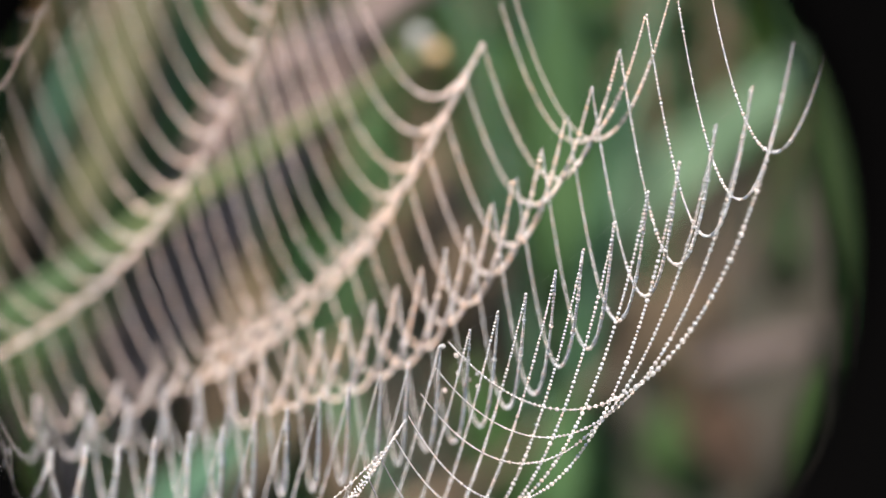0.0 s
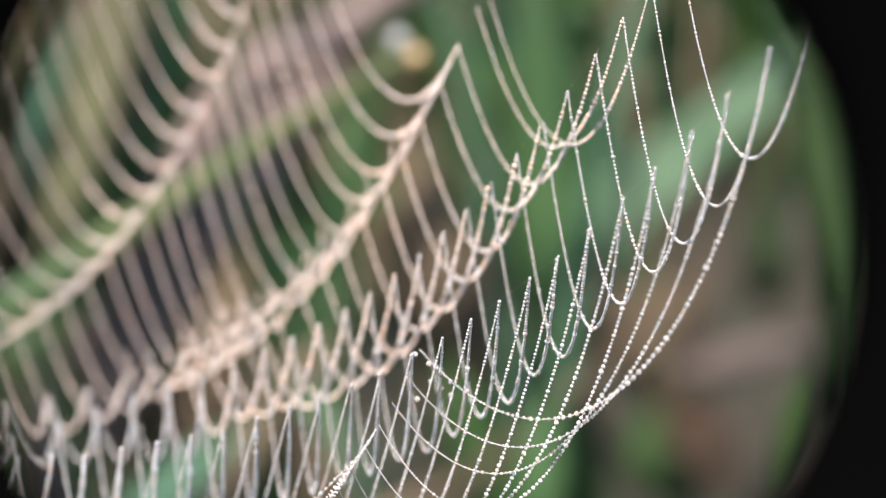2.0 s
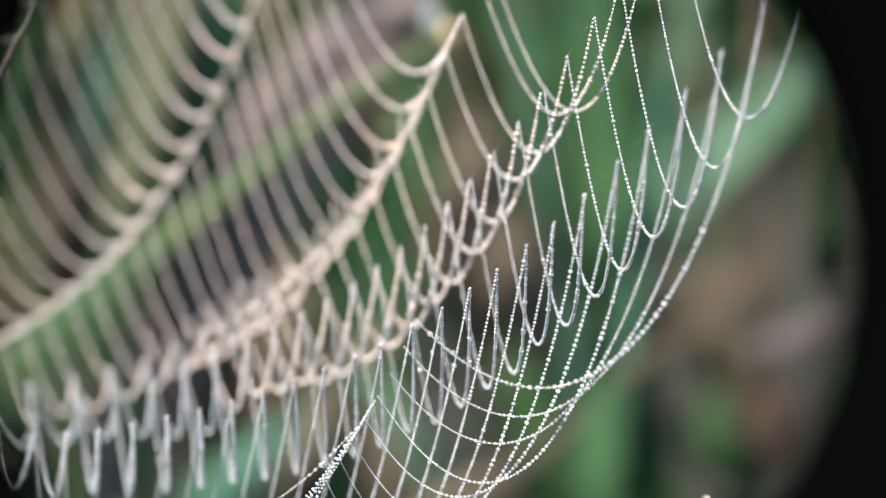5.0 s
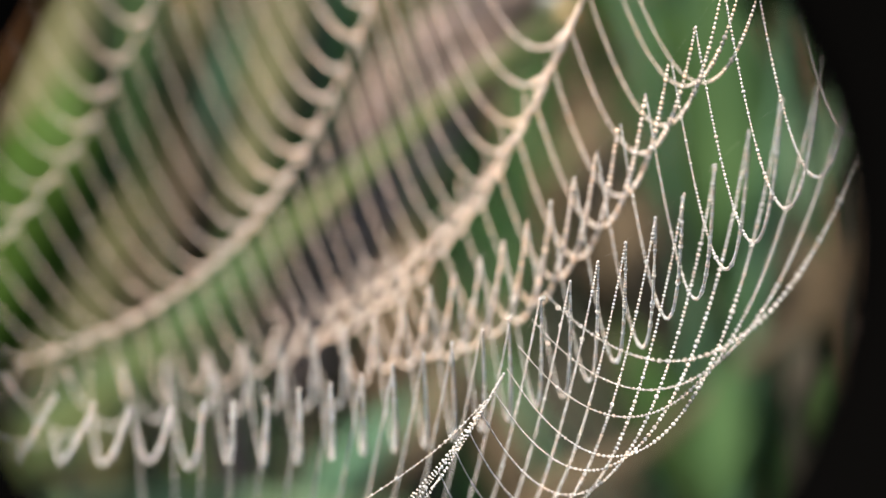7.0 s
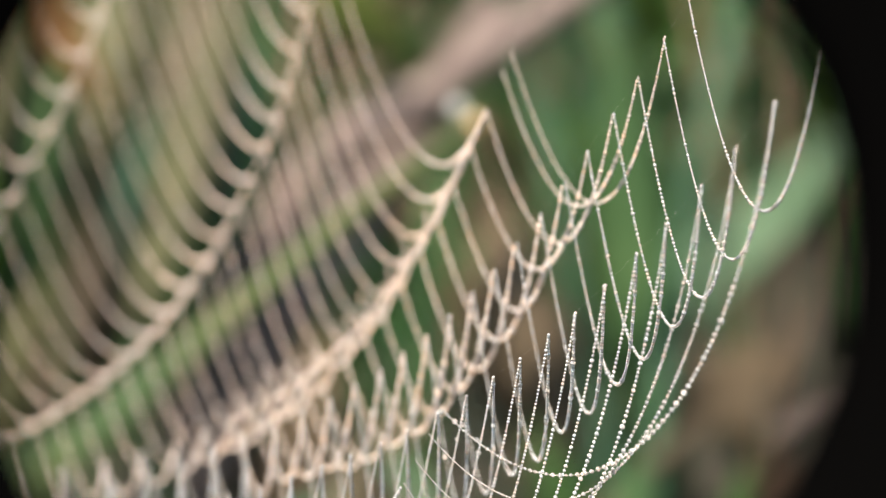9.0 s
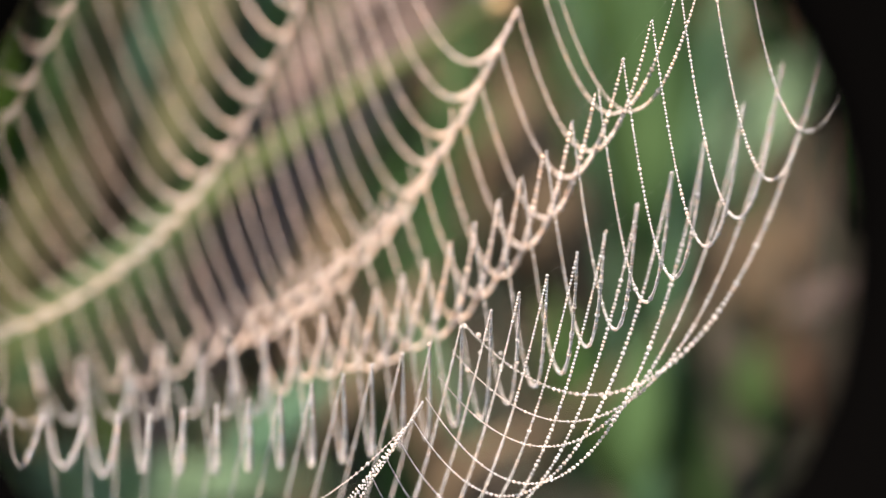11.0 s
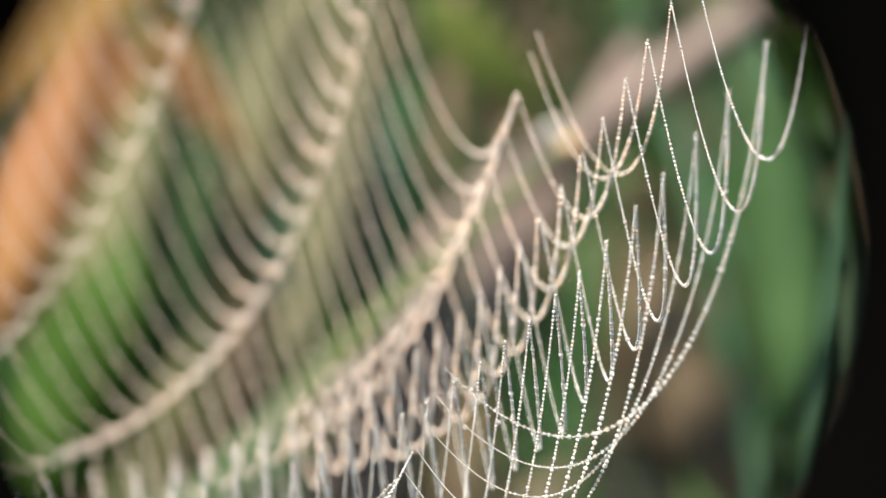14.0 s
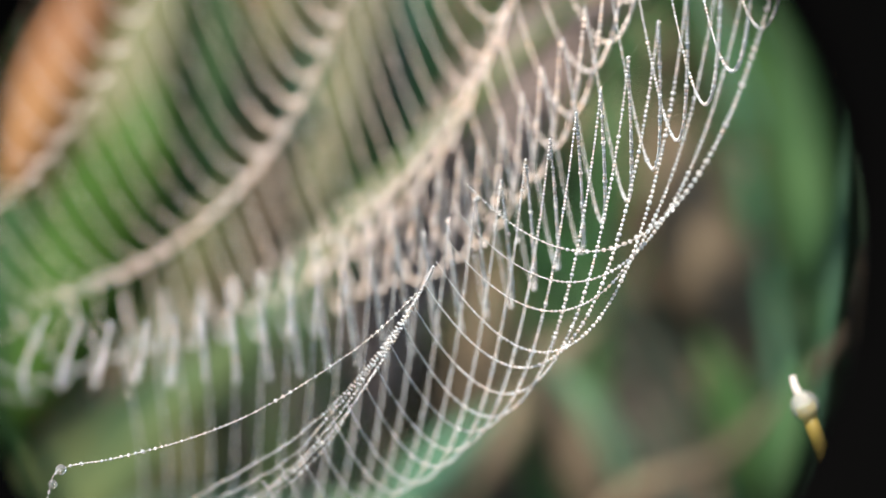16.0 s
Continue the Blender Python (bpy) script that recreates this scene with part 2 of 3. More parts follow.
def loop(j, k, s, rng):
    """The spiral thread of turn k between radius j + 1 and radius j."""
    u = (k - 8.0) / 9.0
    a, b = radius_at(j + 1, k + rng.normal(0, 0.04)), radius_at(j, k + rng.normal(0, 0.04))
    s = s[:, None]
    bow = 4 * s * (1 - s)
    if j < 2:
        out = np.array([1, u, u * u, u ** 3]) @ np.array(HANG[j])
    else:
        knots = SAGS[min(j, 4) - 2]
        out = np.array([0, 0, -np.interp(k, [q[0] for q in knots], [q[1] for q in knots])])
    p = a * (1 - s) + b * s + bow * out * (1 + rng.normal(0, 0.02))
    if j == 0:
        # the innermost strip is blown out of its plane, unevenly
        p += bow * ((2 * s - 1) * (np.array([-0.00038, 0.00088, 0.0]) + u * np.array([0.00036, -0.00089, 0.00017])) + np.array([0, 0, {1: 0.0002, 2: -0.0003}.get(k, 0.0)]))
    return p


def swell(j):
    """How the drops of a strip change from one end of a loop to the other."""
    at, wide, arm, more = SIZE_PEAKS[j]

    def f(q):
        m = arm + more * math.exp(-((q - at) / wide) ** 2)
        return m * (1 - 0.45 * min(max((q - 0.72) / 0.28, 0), 1)) if j == 0 else m
    return f


def strung(points, mean, rng, gap=1.25, vary=0.22, shape=None, close=0.0):
    """Dew drops strung along a line: centres and radii."""
    d = np.concatenate([[0], np.cumsum(np.linalg.norm(np.diff(points, axis=0), axis=1))])
    at, radii, where, last = [], [], 0.0, 0.0
    while True:
        r = mean * math.exp(rng.normal(0, vary)) * (shape(where / d[-1]) if shape else 1.0)
        tight = 1 - close * min(max((shape(where / d[-1]) - 0.8) / 0.3, 0), 1) if shape and at else 1
        where += (r + last) * gap * tight * (1 + 0.25 * rng.random()) if at else r
        if where >= d[-1]:
            break
        at.append(where)
        radii.append(r)
        last = r
    return np.stack([np.interp(at, d, points[:, i]) for i in range(3)], 1), np.array(radii)


web = tagged(new("spider_web"), "dew-covered orb web hung with strings of water drops", "spider web")
# strip, first and last turn, size of its drops, fineness
STRIPS = [(0, -1, 23, 0.000090, 2), (1, -2, 25, 0.000097, 2), (2, -1, 25, 0.000175, 1), (3, 1, 24, 0.000180, 1), (4, 3, 23, 0.000180, 1), (5, 6, 23, 0.000170, 1)]
GAPS = (1.28, 1.24, 1.18, 1.08)  # drops of the near strips stand apart, those beyond touch
# where along the loop drops are largest, how far, size on the arms, more at that place
# near strips: gathered water; from strip 2 on, size imitates brighter-lit loop bottoms
SIZE_PEAKS = [(0.45, 0.22, 0.94, 0.28), (0.72, 0.28, 0.76, 0.36), (0.66, 0.20, 0.58, 0.56), (0.86, 0.15, 0.45, 0.62), (0.88, 0.14, 0.38, 0.66), (0.88, 0.14, 0.38, 0.56)]


LOOSE = [(-0.0001, 0.0636, 0.3791), (0.0006, 0.0639, 0.3784), (0.0010, 0.0638, 0.3782), (0.0006, 0.0641, 0.3773), (0.0017, 0.0646, 0.3770), (0.0017, 0.0644, 0.3763), (-0.0002, 0.0644, 0.3762), (0.0012, 0.0645, 0.3767), (0.0026, 0.0640, 0.3766)]
ENDS = [[], []]  # where the radii are tied to stems, above and below


def web_end(a, b, far):
    d = (b - a) / np.linalg.norm(b - a)
    return b + d * far


DROP = mesh_of("dew_drop", *BALLS[2], BEAD)


def build_web():
    rng = np.random.default_rng(4)
    s = np.linspace(0, 1, 49)
    for j, first, last, size, level in STRIPS:
        for k in range(first, last + 1):
            p = loop(j, k, s, rng)
            th = part("spiral_thread", mesh_of("spiral_thread", *tube(p, 0.000012, 5), SILK), web)
            grow = 1.0
            if (j, k) == (0, -1):
                grow = 1.3
            elif j == 0:
                grow = max(0.74, 1 - 0.03 * max(k - 3, 0))
            elif j == 1:
                grow = 1 + 0.05 * min(max(k - 10, 0), 12)
            elif j == 2:
                grow = min(0.6 + 0.08 * (k + 1), 1.0)
            c, r = strung(p, size * grow, rng, GAPS[min(j, 3)], 0.14, swell(j), (0.1, 0.32, 0.2, 0.0)[min(j, 3)])
            if j in (3, 4):
                # a few enlarged drops stand in for bright sparkles of light
                r = np.where(rng.random(len(r)) < 0.03, r * 1.6, r)
            if j == 0 and k < 2:
                for q, size_q in zip(c, r):
                    d = part("dew_drop", DROP, th)
                    d.matrix_local = Matrix.LocRotScale(q, None, (size_q, size_q * rng.uniform(0.92, 1.05), size_q * rng.uniform(0.95, 1.1)))
                continue
            # low loops of strip 2 take the cooler dew, in place of bluish light
            part("dew", mesh_of("dew", *beads(c, r, level, rng), DEW if j < 2 or (j == 2 and k > 15) else MIST), th, "strung clear dew drops", "stuff")
    for j in range(7):
        ks = np.linspace(-2.5 if j else -1.0, 23.5, 60)
        p = np.array([radius_at(j, k) for k in ks])
        up, down = web_end(p[1], p[0], 0.05), web_end(p[-2], p[-1], 0.03)
        if j == 0:
            up = p[0]
        else:
            ENDS[0].append(up)
        ENDS[1].append(down)
        s2 = np.linspace(0, 1, 12)[:, None]
        p = np.concatenate([(up * (1 - s2) + p[0] * s2)[:-1], p, (p[-1] * (1 - s2) + down * s2)[1:]])
        th = part("radial_thread", mesh_of("radial_thread", *tube(p, 0.000001, 5), SILK), web, "fine bare silk thread")
        if 3 <= j <= 5:
            # strands that wander along the radius, each over a stretch of its own, and short tufts where the loops are tied
            top, low = (1, 1, 3)[j - 3], (15.2, 22, 23)[j - 3]
            for i in range((5, 4, 3)[j - 3]):
                k0 = top + max(0.0, rng.uniform(-0.3, 0.55)) * (low - top)
                k1 = min(low, k0 + rng.uniform(0.35, 0.7) * (low - top))
                if i == 0:
                    k0, k1 = top, low
                q = np.linspace(k0, k1, 90)
                line = np.array([radius_at(j, k) for k in q])
                spread = ((0.00004, 0.00006, 0.00006)[j - 3] + (0.00004, 0.00007, 0.00007)[j - 3] * np.clip((q - top) / 12, 0, 1))[:, None]
                wob = spread * (np.sin(np.linspace(0, 30 + 19 * i, 90)[:, None] + np.array([0, 2, 4]) + 1.7 * i) + 0.6 * rng.normal(size=(90, 3)))
                c, r = strung(line + wob, (0.000088, 0.000085, 0.000085)[j - 3], rng, 1.12, 0.28, lambda m: 1.05 - 0.3 * m)
                part("dew", mesh_of("dew", *beads(c, r, 1, rng), MIST), th, "dense dew drops", "stuff")
        if j == 3:
            for k in np.arange(2.0, 17.0, 0.4):
                a = radius_at(3, k + rng.normal(0, 0.1))
                away = np.array([rng.normal(0.08, 0.15), rng.normal(0, 0.3), 1.0])
                c, r = strung(a + np.linspace(-0.05, 1, 9)[:, None] * away * rng.uniform(0.0007, 0.0017) * min((k + 2) / 6, 1.25), 0.000078, rng, 1.15, 0.2)
                part("dew", mesh_of("dew", *beads(c, r, 1, rng), MIST), th, "dense dew drops", "stuff")
        if j == 0:
            inner = th
    # the innermost radius carries a dense bundle of drops
    ks = np.linspace(2.2, 17, 80)
    p = np.array([radius_at(0, k) for k in ks])
    for i in range(5):
        wob = np.cumsum(rng.normal(0, 0.00004, (80, 3)), axis=0) * np.linspace(0.2, 0.9, 80)[:, None] + (i - 2) * 0.00075 * np.linspace(0, 1, 80)[:, None] ** 1.5 * np.array([0.7, 0, -0.7])
        c, r = strung(p + wob, 0.000070, rng, 1.5)
        part("dew", mesh_of("dew", *beads(c, r, 2, rng), DEW), inner, "dense bundle of dew drops", "stuff")
    # loose drops where the innermost radius begins
    for q in LOOSE:
        d = part("dew_drop", DROP, inner)
        size = rng.uniform(0.00012, 0.00017)
        d.matrix_local = Matrix.LocRotScale(q, None, (size, size, size * 1.05))


build_web()


def build_strand():
    """The lone strand from the innermost radius to the lower plants."""
    rng = np.random.default_rng(12)
    p = curve3([(-0.0034, 0.0599, 0.3749), (-0.0066, 0.0586, 0.3726), (-0.0119, 0.0568, 0.3701), (-0.0160, 0.0555, 0.3690), (-0.0202, 0.0544, 0.3685), (-0.0231, 0.0537, 0.3683), (-0.0240, 0.0531, 0.3667), (-0.0270, 0.0529, 0.3597)], 80)
    th = part("drag_line", mesh_of("drag_line", *tube(p, 0.00001, 5), SILK), web, "lone strand with sparse drops")
    c, r = strung(p, 0.000086, rng, 1.6, 0.2)
    for q, size in zip(c, r):
        d = part("dew_drop", DROP, th)
        d.matrix_local = Matrix.LocRotScale(q, None, (size, size, size * 1.05))
    big = mesh_of("dew_drop", *BALLS[3], GLASS)
    for q, size in (((-0.0231, 0.0537, 0.3683), 0.0003), ((-0.0236, 0.0534, 0.3676), 0.00026)):
        d = part("dew_drop", big, th, "large clear dew drop")
        d.matrix_local = Matrix.LocRotScale(q, None, (size, size, size))


build_strand()


# ---- lens rim ----
def build_barrel():
    """A black ring round the view, carried with the camera."""
    n, cx, cy = 96, -0.00083, -0.00010
    prof = [(0.00992, -0.0278), (0.01017, -0.0282), (0.0225, -0.0282), (0.0225, -0.0263), (0.01017, -0.0263), (0.00992, -0.0267)]
    v = []
    for i in range(n):
        a = 2 * math.pi * i / n
        v += [(cx + r * math.cos(a), cy + r * math.sin(a), z) for r, z in prof]
    m = len(prof)
    f = [(i * m + k, i * m + (k + 1) % m, ((i + 1) % n) * m + (k + 1) % m, ((i + 1) % n) * m + k) for i in range(n) for k in range(m)]
    rim = tagged(new("lens_rim", mesh_of("lens_rim", v, f, BLACK)), "round black plastic rim of a close-up lens", "lens")
    a = np.linspace(0, 2 * math.pi, 97)
    lip = np.stack([cx + 0.01017 * np.cos(a), cy + 0.01017 * np.sin(a), np.full(97, -0.0280)], 1)
    part("lip", mesh_of("lip", *tube(lip, 0.0002, 6), BLACK), rim)
    return rim


rim = build_barrel()


# ---- ground and plants ----
def build_ground():
    n = 100
    g = np.sign(np.linspace(-1, 1, n)) * np.abs(np.linspace(-1, 1, n)) ** 3 * 60
    v = [(x, y, 0.006 * (math.sin(x * 3.1 + math.sin(y * 2.3)) + math.sin(y * 4.7 + 1.3 * x) - 2) + 0.002 * math.sin(x * 17 + y * 11)) for y in g for x in g]
    f = [(j * n + i, j * n + i + 1, (j + 1) * n + i + 1, (j + 1) * n + i) for j in range(n - 1) for i in range(n - 1)]
    tagged(new("ground", mesh_of("ground", v, f, SOIL)), "dark damp soil under the meadow", "ground", kind="structure")


build_ground()


def blade_mesh(points, widths, across, mat, thick=0.0003):
    """A grass blade or strap leaf: a folded ribbon with thickness along the points."""
    p = np.asarray(points, float)
    n = len(p)
    t = np.gradient(p, axis=0)
    t /= np.linalg.norm(t, axis=1, keepdims=True)
    a = np.cross(t, np.cross(np.asarray(across, float)[None], t))
    a /= np.linalg.norm(a, axis=1, keepdims=True)
    nn = np.cross(t, a)
    w = np.asarray(widths)[:, None] / 2
    sec = [p - a * w + nn * w * 0.35, p - nn * thick / 2, p + a * w + nn * w * 0.35, p + a * w * 0.9 + nn * (w * 0.35 + thick), p + nn * thick, p - a * w * 0.9 + nn * (w * 0.35 + thick)]
    v = np.stack(sec, 1).reshape(-1, 3)
    f = [(i * 6 + k, i * 6 + (k + 1) % 6, (i + 1) * 6 + (k + 1) % 6, (i + 1) * 6 + k) for i in range(n - 1) for k in range(6)]
    f += [tuple(range(5, -1, -1)), tuple((n - 1) * 6 + k for k in range(6))]
    return mesh_of("blade", v, f, mat)


def reed(ctrl, width, mat, label, across=(0, 0, 1), pointed=False):
    """A single strap-like blade on its own sheath, through control points from its foot to its tip."""
    foot = (ctrl[0][0], ctrl[0][1], 0.0)
    base = tagged(new("reed", mesh_of("reed", *tube(curve3([foot, np.array(ctrl[0]) * 0.5 + np.array(foot) * 0.5, ctrl[0]], 16), width * 0.3, 8), mat)), label, "grass")
    p = curve3(ctrl, 40)
    q = np.linspace(0, 1, len(p))
    shape = np.clip(1.02 - q, 0, 1) ** 0.6 if pointed else np.sqrt(np.clip(1.02 - q ** 4, 0, 1))
    part("blade", blade_mesh(p, width * shape, across, mat), base)
    return base


def stalk(ctrl, width, mat, label):
    """A round dry stalk with nodes, from the ground through its control points."""
    foot = (ctrl[0][0], ctrl[0][1], 0.0)
    p = curve3([foot, *ctrl], 60)
    q = np.linspace(0, 1, len(p))
    r = width / 2 * (1.1 - 0.35 * q) * (1 + 0.18 * (np.arange(len(p)) % 12 == 0))
    ob = tagged(new("dry_stalk", mesh_of("dry_stalk", *tube(p, r, 10), mat)), label, "stalk")
    for i in range(6, len(p) - 2, 12):
        part("node", mesh_of("node", *tube(p[i - 1:i + 2] * 0.3 + p[i] * 0.7, np.array([1.1, 1.35, 1.1]) * r[i], 10), mat), ob)
    return ob


def leafy(ctrl, width, mat, label, across=(1, 0, 0)):
    """A broad leaf on a thin stalk: an oval, creased blade with a raised midrib, from its foot to its tip."""
    foot = (ctrl[0][0] * 1.05, ctrl[0][1] * 1.05, 0.0)
    plant = tagged(new("leafy_plant", mesh_of("leafy_plant", *tube(curve3([foot, np.array(ctrl[0]) * 0.6 + np.array(foot) * 0.4, ctrl[0]], 20), 0.0012, 7), GREEN)), label, "plant")
    p = curve3(ctrl, 30)
    q = np.linspace(0, 1, len(p))
    w = width * np.clip(np.sin(np.pi * np.clip(q, 0.02, 0.98) ** 0.8), 0.04, 1)
    leaf = part("leaf", blade_mesh(p, w, across, mat, 0.0006), plant)
    part("midrib", mesh_of("midrib", *tube(p + np.array([0, 0, 0.0003]), 0.0008 * (1.1 - q), 6), mat), leaf)
    return plant


SWAY, EAR = [], []


def build_plants():
    # the long blade that leans across behind the web, a drop at its tip
    tip = (0.0004, 0.1527, 0.3887)
    swaying = reed([(-0.1611, 0.1811, 0.2985), (-0.0915, 0.1600, 0.3386), (-0.0582, 0.1522, 0.3574), (-0.0306, 0.1519, 0.3729), tip], 0.0075, BLADE, "long pale green grass blade leaning behind the web", pointed=True)
    for ob in (swaying, *swaying.children):
        ob.data.transform(Matrix.Translation(-Vector(tip)))
    swaying.location = tip
    SWAY.append(swaying)
    v, f = BALLS[3]
    tagged(new("dew_drop", mesh_of("dew_drop", v * 0.0013 + np.array(tip) + np.array([-0.0022, 0.0, 0.0012]), f, PEARL)), "round clear dew drop whitened for its highlight on a blade tip", "drop")
    tagged(new("dew_drop", mesh_of("dew_drop", v * 0.0012 + np.array(tip) + np.array([-0.0002, -0.0004, -0.0009]), f, DEWBOW)), "round dew drop with painted dewbow colours on a blade tip", "drop")
    # pale blades, stalks and leaves farther back
    reed([(0.0517, 0.6317, 0.2047), (0.0777, 0.6311, 0.2443), (0.1396, 0.6332, 0.2951), (0.2274, 0.6475, 0.3535)], 0.034, PALE, "wide pale green blade standing behind the web")
    stalk([(-0.1574, 0.4539, 0.2184), (-0.0773, 0.4495, 0.3451), (-0.0221, 0.4555, 0.3787), (0.0549, 0.4774, 0.4204)], 0.018, PINK, "pinkish brown dry stalk leaning over")
    stalk([(-0.1678, 0.4574, 0.1652), (-0.1027, 0.4637, 0.2756), (-0.0659, 0.4749, 0.3213), (0.0028, 0.4962, 0.4085)], 0.020, PINK, "pinkish brown dry stalk leaning over")
    stalk([(-0.2135, 0.4467, 0.2339), (-0.1603, 0.4679, 0.3658), (-0.1307, 0.4940, 0.4493)], 0.020, OLIVE, "olive dry stalk standing upright")
    stalk([(-0.0383, 0.3427, 0.2036), (0.0085, 0.3429, 0.2447), (0.0506, 0.3597, 0.2714)], 0.007, BROWN, "thin brown dry twig")
    leafy([(-0.1329, 0.4191, 0.2830), (-0.1238, 0.4356, 0.3371), (-0.1165, 0.4504, 0.3838), (-0.1077, 0.4659, 0.4334)], 0.034, TAN, "plant with a withered tan leaf")
    leafy([(-0.2100, 0.3413, 0.3459), (-0.1975, 0.3503, 0.3760), (-0.1831, 0.3597, 0.4046), (-0.1656, 0.3703, 0.4409)], 0.046, ORANGE, "plant with an orange autumn leaf")
    leafy([(-0.2550, 0.3584, 0.2398), (-0.2305, 0.3581, 0.2986), (-0.2151, 0.3663, 0.3617)], 0.034, GREEN, "plant with a dark green leaf")
    leafy([(-0.2422, 0.3850, 0.4120), (-0.2168, 0.3968, 0.4404), (-0.1826, 0.4096, 0.4558), (-0.1451, 0.4224, 0.4607)], 0.034, YELLOW, "plant with a yellow autumn leaf", (0, 0, 1))
    leafy([(-0.2165, 0.4222, 0.4216), (-0.1952, 0.4310, 0.4204), (-0.1635, 0.4428, 0.4286)], 0.070, RUST, "plant with a rust-brown leaf", (0, 0, 1))
    leafy([(-0.1199, 0.3059, 0.4318), (-0.1106, 0.3107, 0.4120), (-0.1007, 0.3154, 0.3886)], 0.015, RUST, "plant with a narrow rust-brown leaf")
    leafy([(-0.2095, 0.3123, 0.2761), (-0.1848, 0.3208, 0.3147), (-0.1601, 0.3293, 0.3533), (-0.1490, 0.3440, 0.3770)], 0.046, FRESH, "plant with a fresh green leaf")
    leafy([(-0.1570, 0.3457, 0.3235), (-0.1484, 0.3583, 0.3592), (-0.1391, 0.3719, 0.3992), (-0.1265, 0.3853, 0.4361)], 0.028, LEAF, "plant with a green leaf")
    leafy([(-0.1062, 0.3213, 0.3252), (-0.0910, 0.3352, 0.3635), (-0.0770, 0.3492, 0.4029), (-0.0644, 0.3630, 0.4417)], 0.019, OLIVE, "plant with a narrow olive leaf")
    leafy([(-0.0682, 0.4259, 0.4395), (-0.0486, 0.4324, 0.4123), (-0.0245, 0.4401, 0.3860)], 0.022, LIME, "plant with a bright yellow-green leaf")
    leafy([(0.1816, 0.4947, 0.2378), (0.1791, 0.5171, 0.3110), (0.1762, 0.5338, 0.3613)], 0.036, LEAF, "plant with a long green leaf")
    leafy([(0.0544, 0.5425, 0.2014), (0.0565, 0.5604, 0.2606), (0.0570, 0.5805, 0.3311), (0.0573, 0.5973, 0.3873)], 0.052, LEAF, "plant with a long green leaf")
    leafy([(0.0298, 0.4714, 0.1408), (0.0136, 0.4692, 0.1928), (-0.0001, 0.4770, 0.2395)], 0.030, GREEN, "plant with a dark green leaf")
    leafy([(0.0154, 0.5417, 0.1845), (0.0009, 0.5329, 0.2507), (-0.0119, 0.5478, 0.3264)], 0.050, BROWN, "plant with a withered brown leaf")
    leafy([(-0.0426, 0.4175, 0.1672), (-0.0482, 0.4158, 0.2100), (-0.0661, 0.4238, 0.2618)], 0.020, BROWN, "plant with a withered brown leaf")
    leafy([(-0.2405, 0.3215, 0.2358), (-0.2023, 0.3253, 0.2563), (-0.1574, 0.3417, 0.2782), (-0.1064, 0.3701, 0.2999)], 0.026, BLADE, "plant with a light green leaf", (0, 0, 1))
    leafy([(0.0247, 0.3144, 0.2350), (0.0276, 0.3245, 0.2545), (0.0321, 0.3353, 0.2758)], 0.018, LEAF, "plant with a small green leaf")
    leafy([(-0.1300, 0.4027, 0.2784), (-0.1168, 0.4088, 0.3459), (-0.0995, 0.4227, 0.4026)], 0.034, LEAF, "plant with a green leaf")
    leafy([(-0.1014, 0.4601, 0.1830), (-0.0737, 0.4732, 0.2181), (-0.0411, 0.4853, 0.2490)], 0.028, TAN, "plant with a withered tan leaf")
    leafy([(-0.2427, 0.3741, 0.2057), (-0.1667, 0.3751, 0.2122), (-0.0752, 0.3842, 0.2042)], 0.030, PALE, "plant with a pale blue-green leaf", (0, 0, 1))
    leafy([(-0.1653, 0.5068, 0.2918), (-0.1512, 0.5218, 0.3351), (-0.1315, 0.5381, 0.3836), (-0.1146, 0.5529, 0.4257)], 0.060, TEAL, "plant with a broad blue-green leaf")
    leafy([(-0.2646, 0.5652, 0.2044), (-0.2416, 0.5879, 0.2804), (-0.2211, 0.6107, 0.3578), (-0.1940, 0.6355, 0.4413)], 0.080, TAN, "plant with a broad withered tan leaf")
    leafy([(-0.1692, 0.5632, 0.2392), (-0.1502, 0.5828, 0.3023), (-0.1312, 0.6020, 0.3635), (-0.1142, 0.6223, 0.4314)], 0.050, LEAF, "plant with a broad green leaf")
    leafy([(-0.1897, 0.5471, 0.2059), (-0.1581, 0.5612, 0.2447), (-0.1032, 0.5786, 0.2958), (-0.0602, 0.6002, 0.3646)], 0.050, MAUVE, "plant with a withered greyish mauve leaf")
    leafy([(0.0667, 0.5726, 0.1959), (0.0970, 0.5838, 0.2134), (0.1329, 0.5938, 0.2251)], 0.040, BROWN, "plant with a withered brown leaf", (0, 0, 1))
    leafy([(0.1308, 0.6579, 0.1571), (0.1782, 0.6626, 0.1660), (0.2258, 0.6657, 0.1687)], 0.018, MAUVE, "plant with a withered greyish mauve leaf", (0, 0, 1))
    leafy([(-0.1255, 0.3996, 0.1962), (-0.1022, 0.4116, 0.2147), (-0.0740, 0.4247, 0.2353)], 0.024, TEAL, "plant with a blue-green leaf")
    leafy([(-0.2460, 0.3858, 0.2854), (-0.2403, 0.3853, 0.2584), (-0.2369, 0.3833, 0.2271)], 0.024, RUST, "plant with a rust-brown leaf")
    leafy([(0.1402, 0.7314, 0.0392), (0.1354, 0.7435, 0.0705), (0.1324, 0.7551, 0.1003)], 0.045, GREEN, "plant with a dark green leaf")
    leafy([(0.1305, 0.6744, 0.1405), (0.1495, 0.6700, 0.1085), (0.1718, 0.6636, 0.0695)], 0.036, UMBER, "plant with a withered dark brown leaf")
    leafy([(0.1996, 0.6623, 0.0680), (0.2113, 0.6686, 0.1119), (0.2170, 0.6744, 0.1524)], 0.026, GREEN, "plant with a dark green leaf")
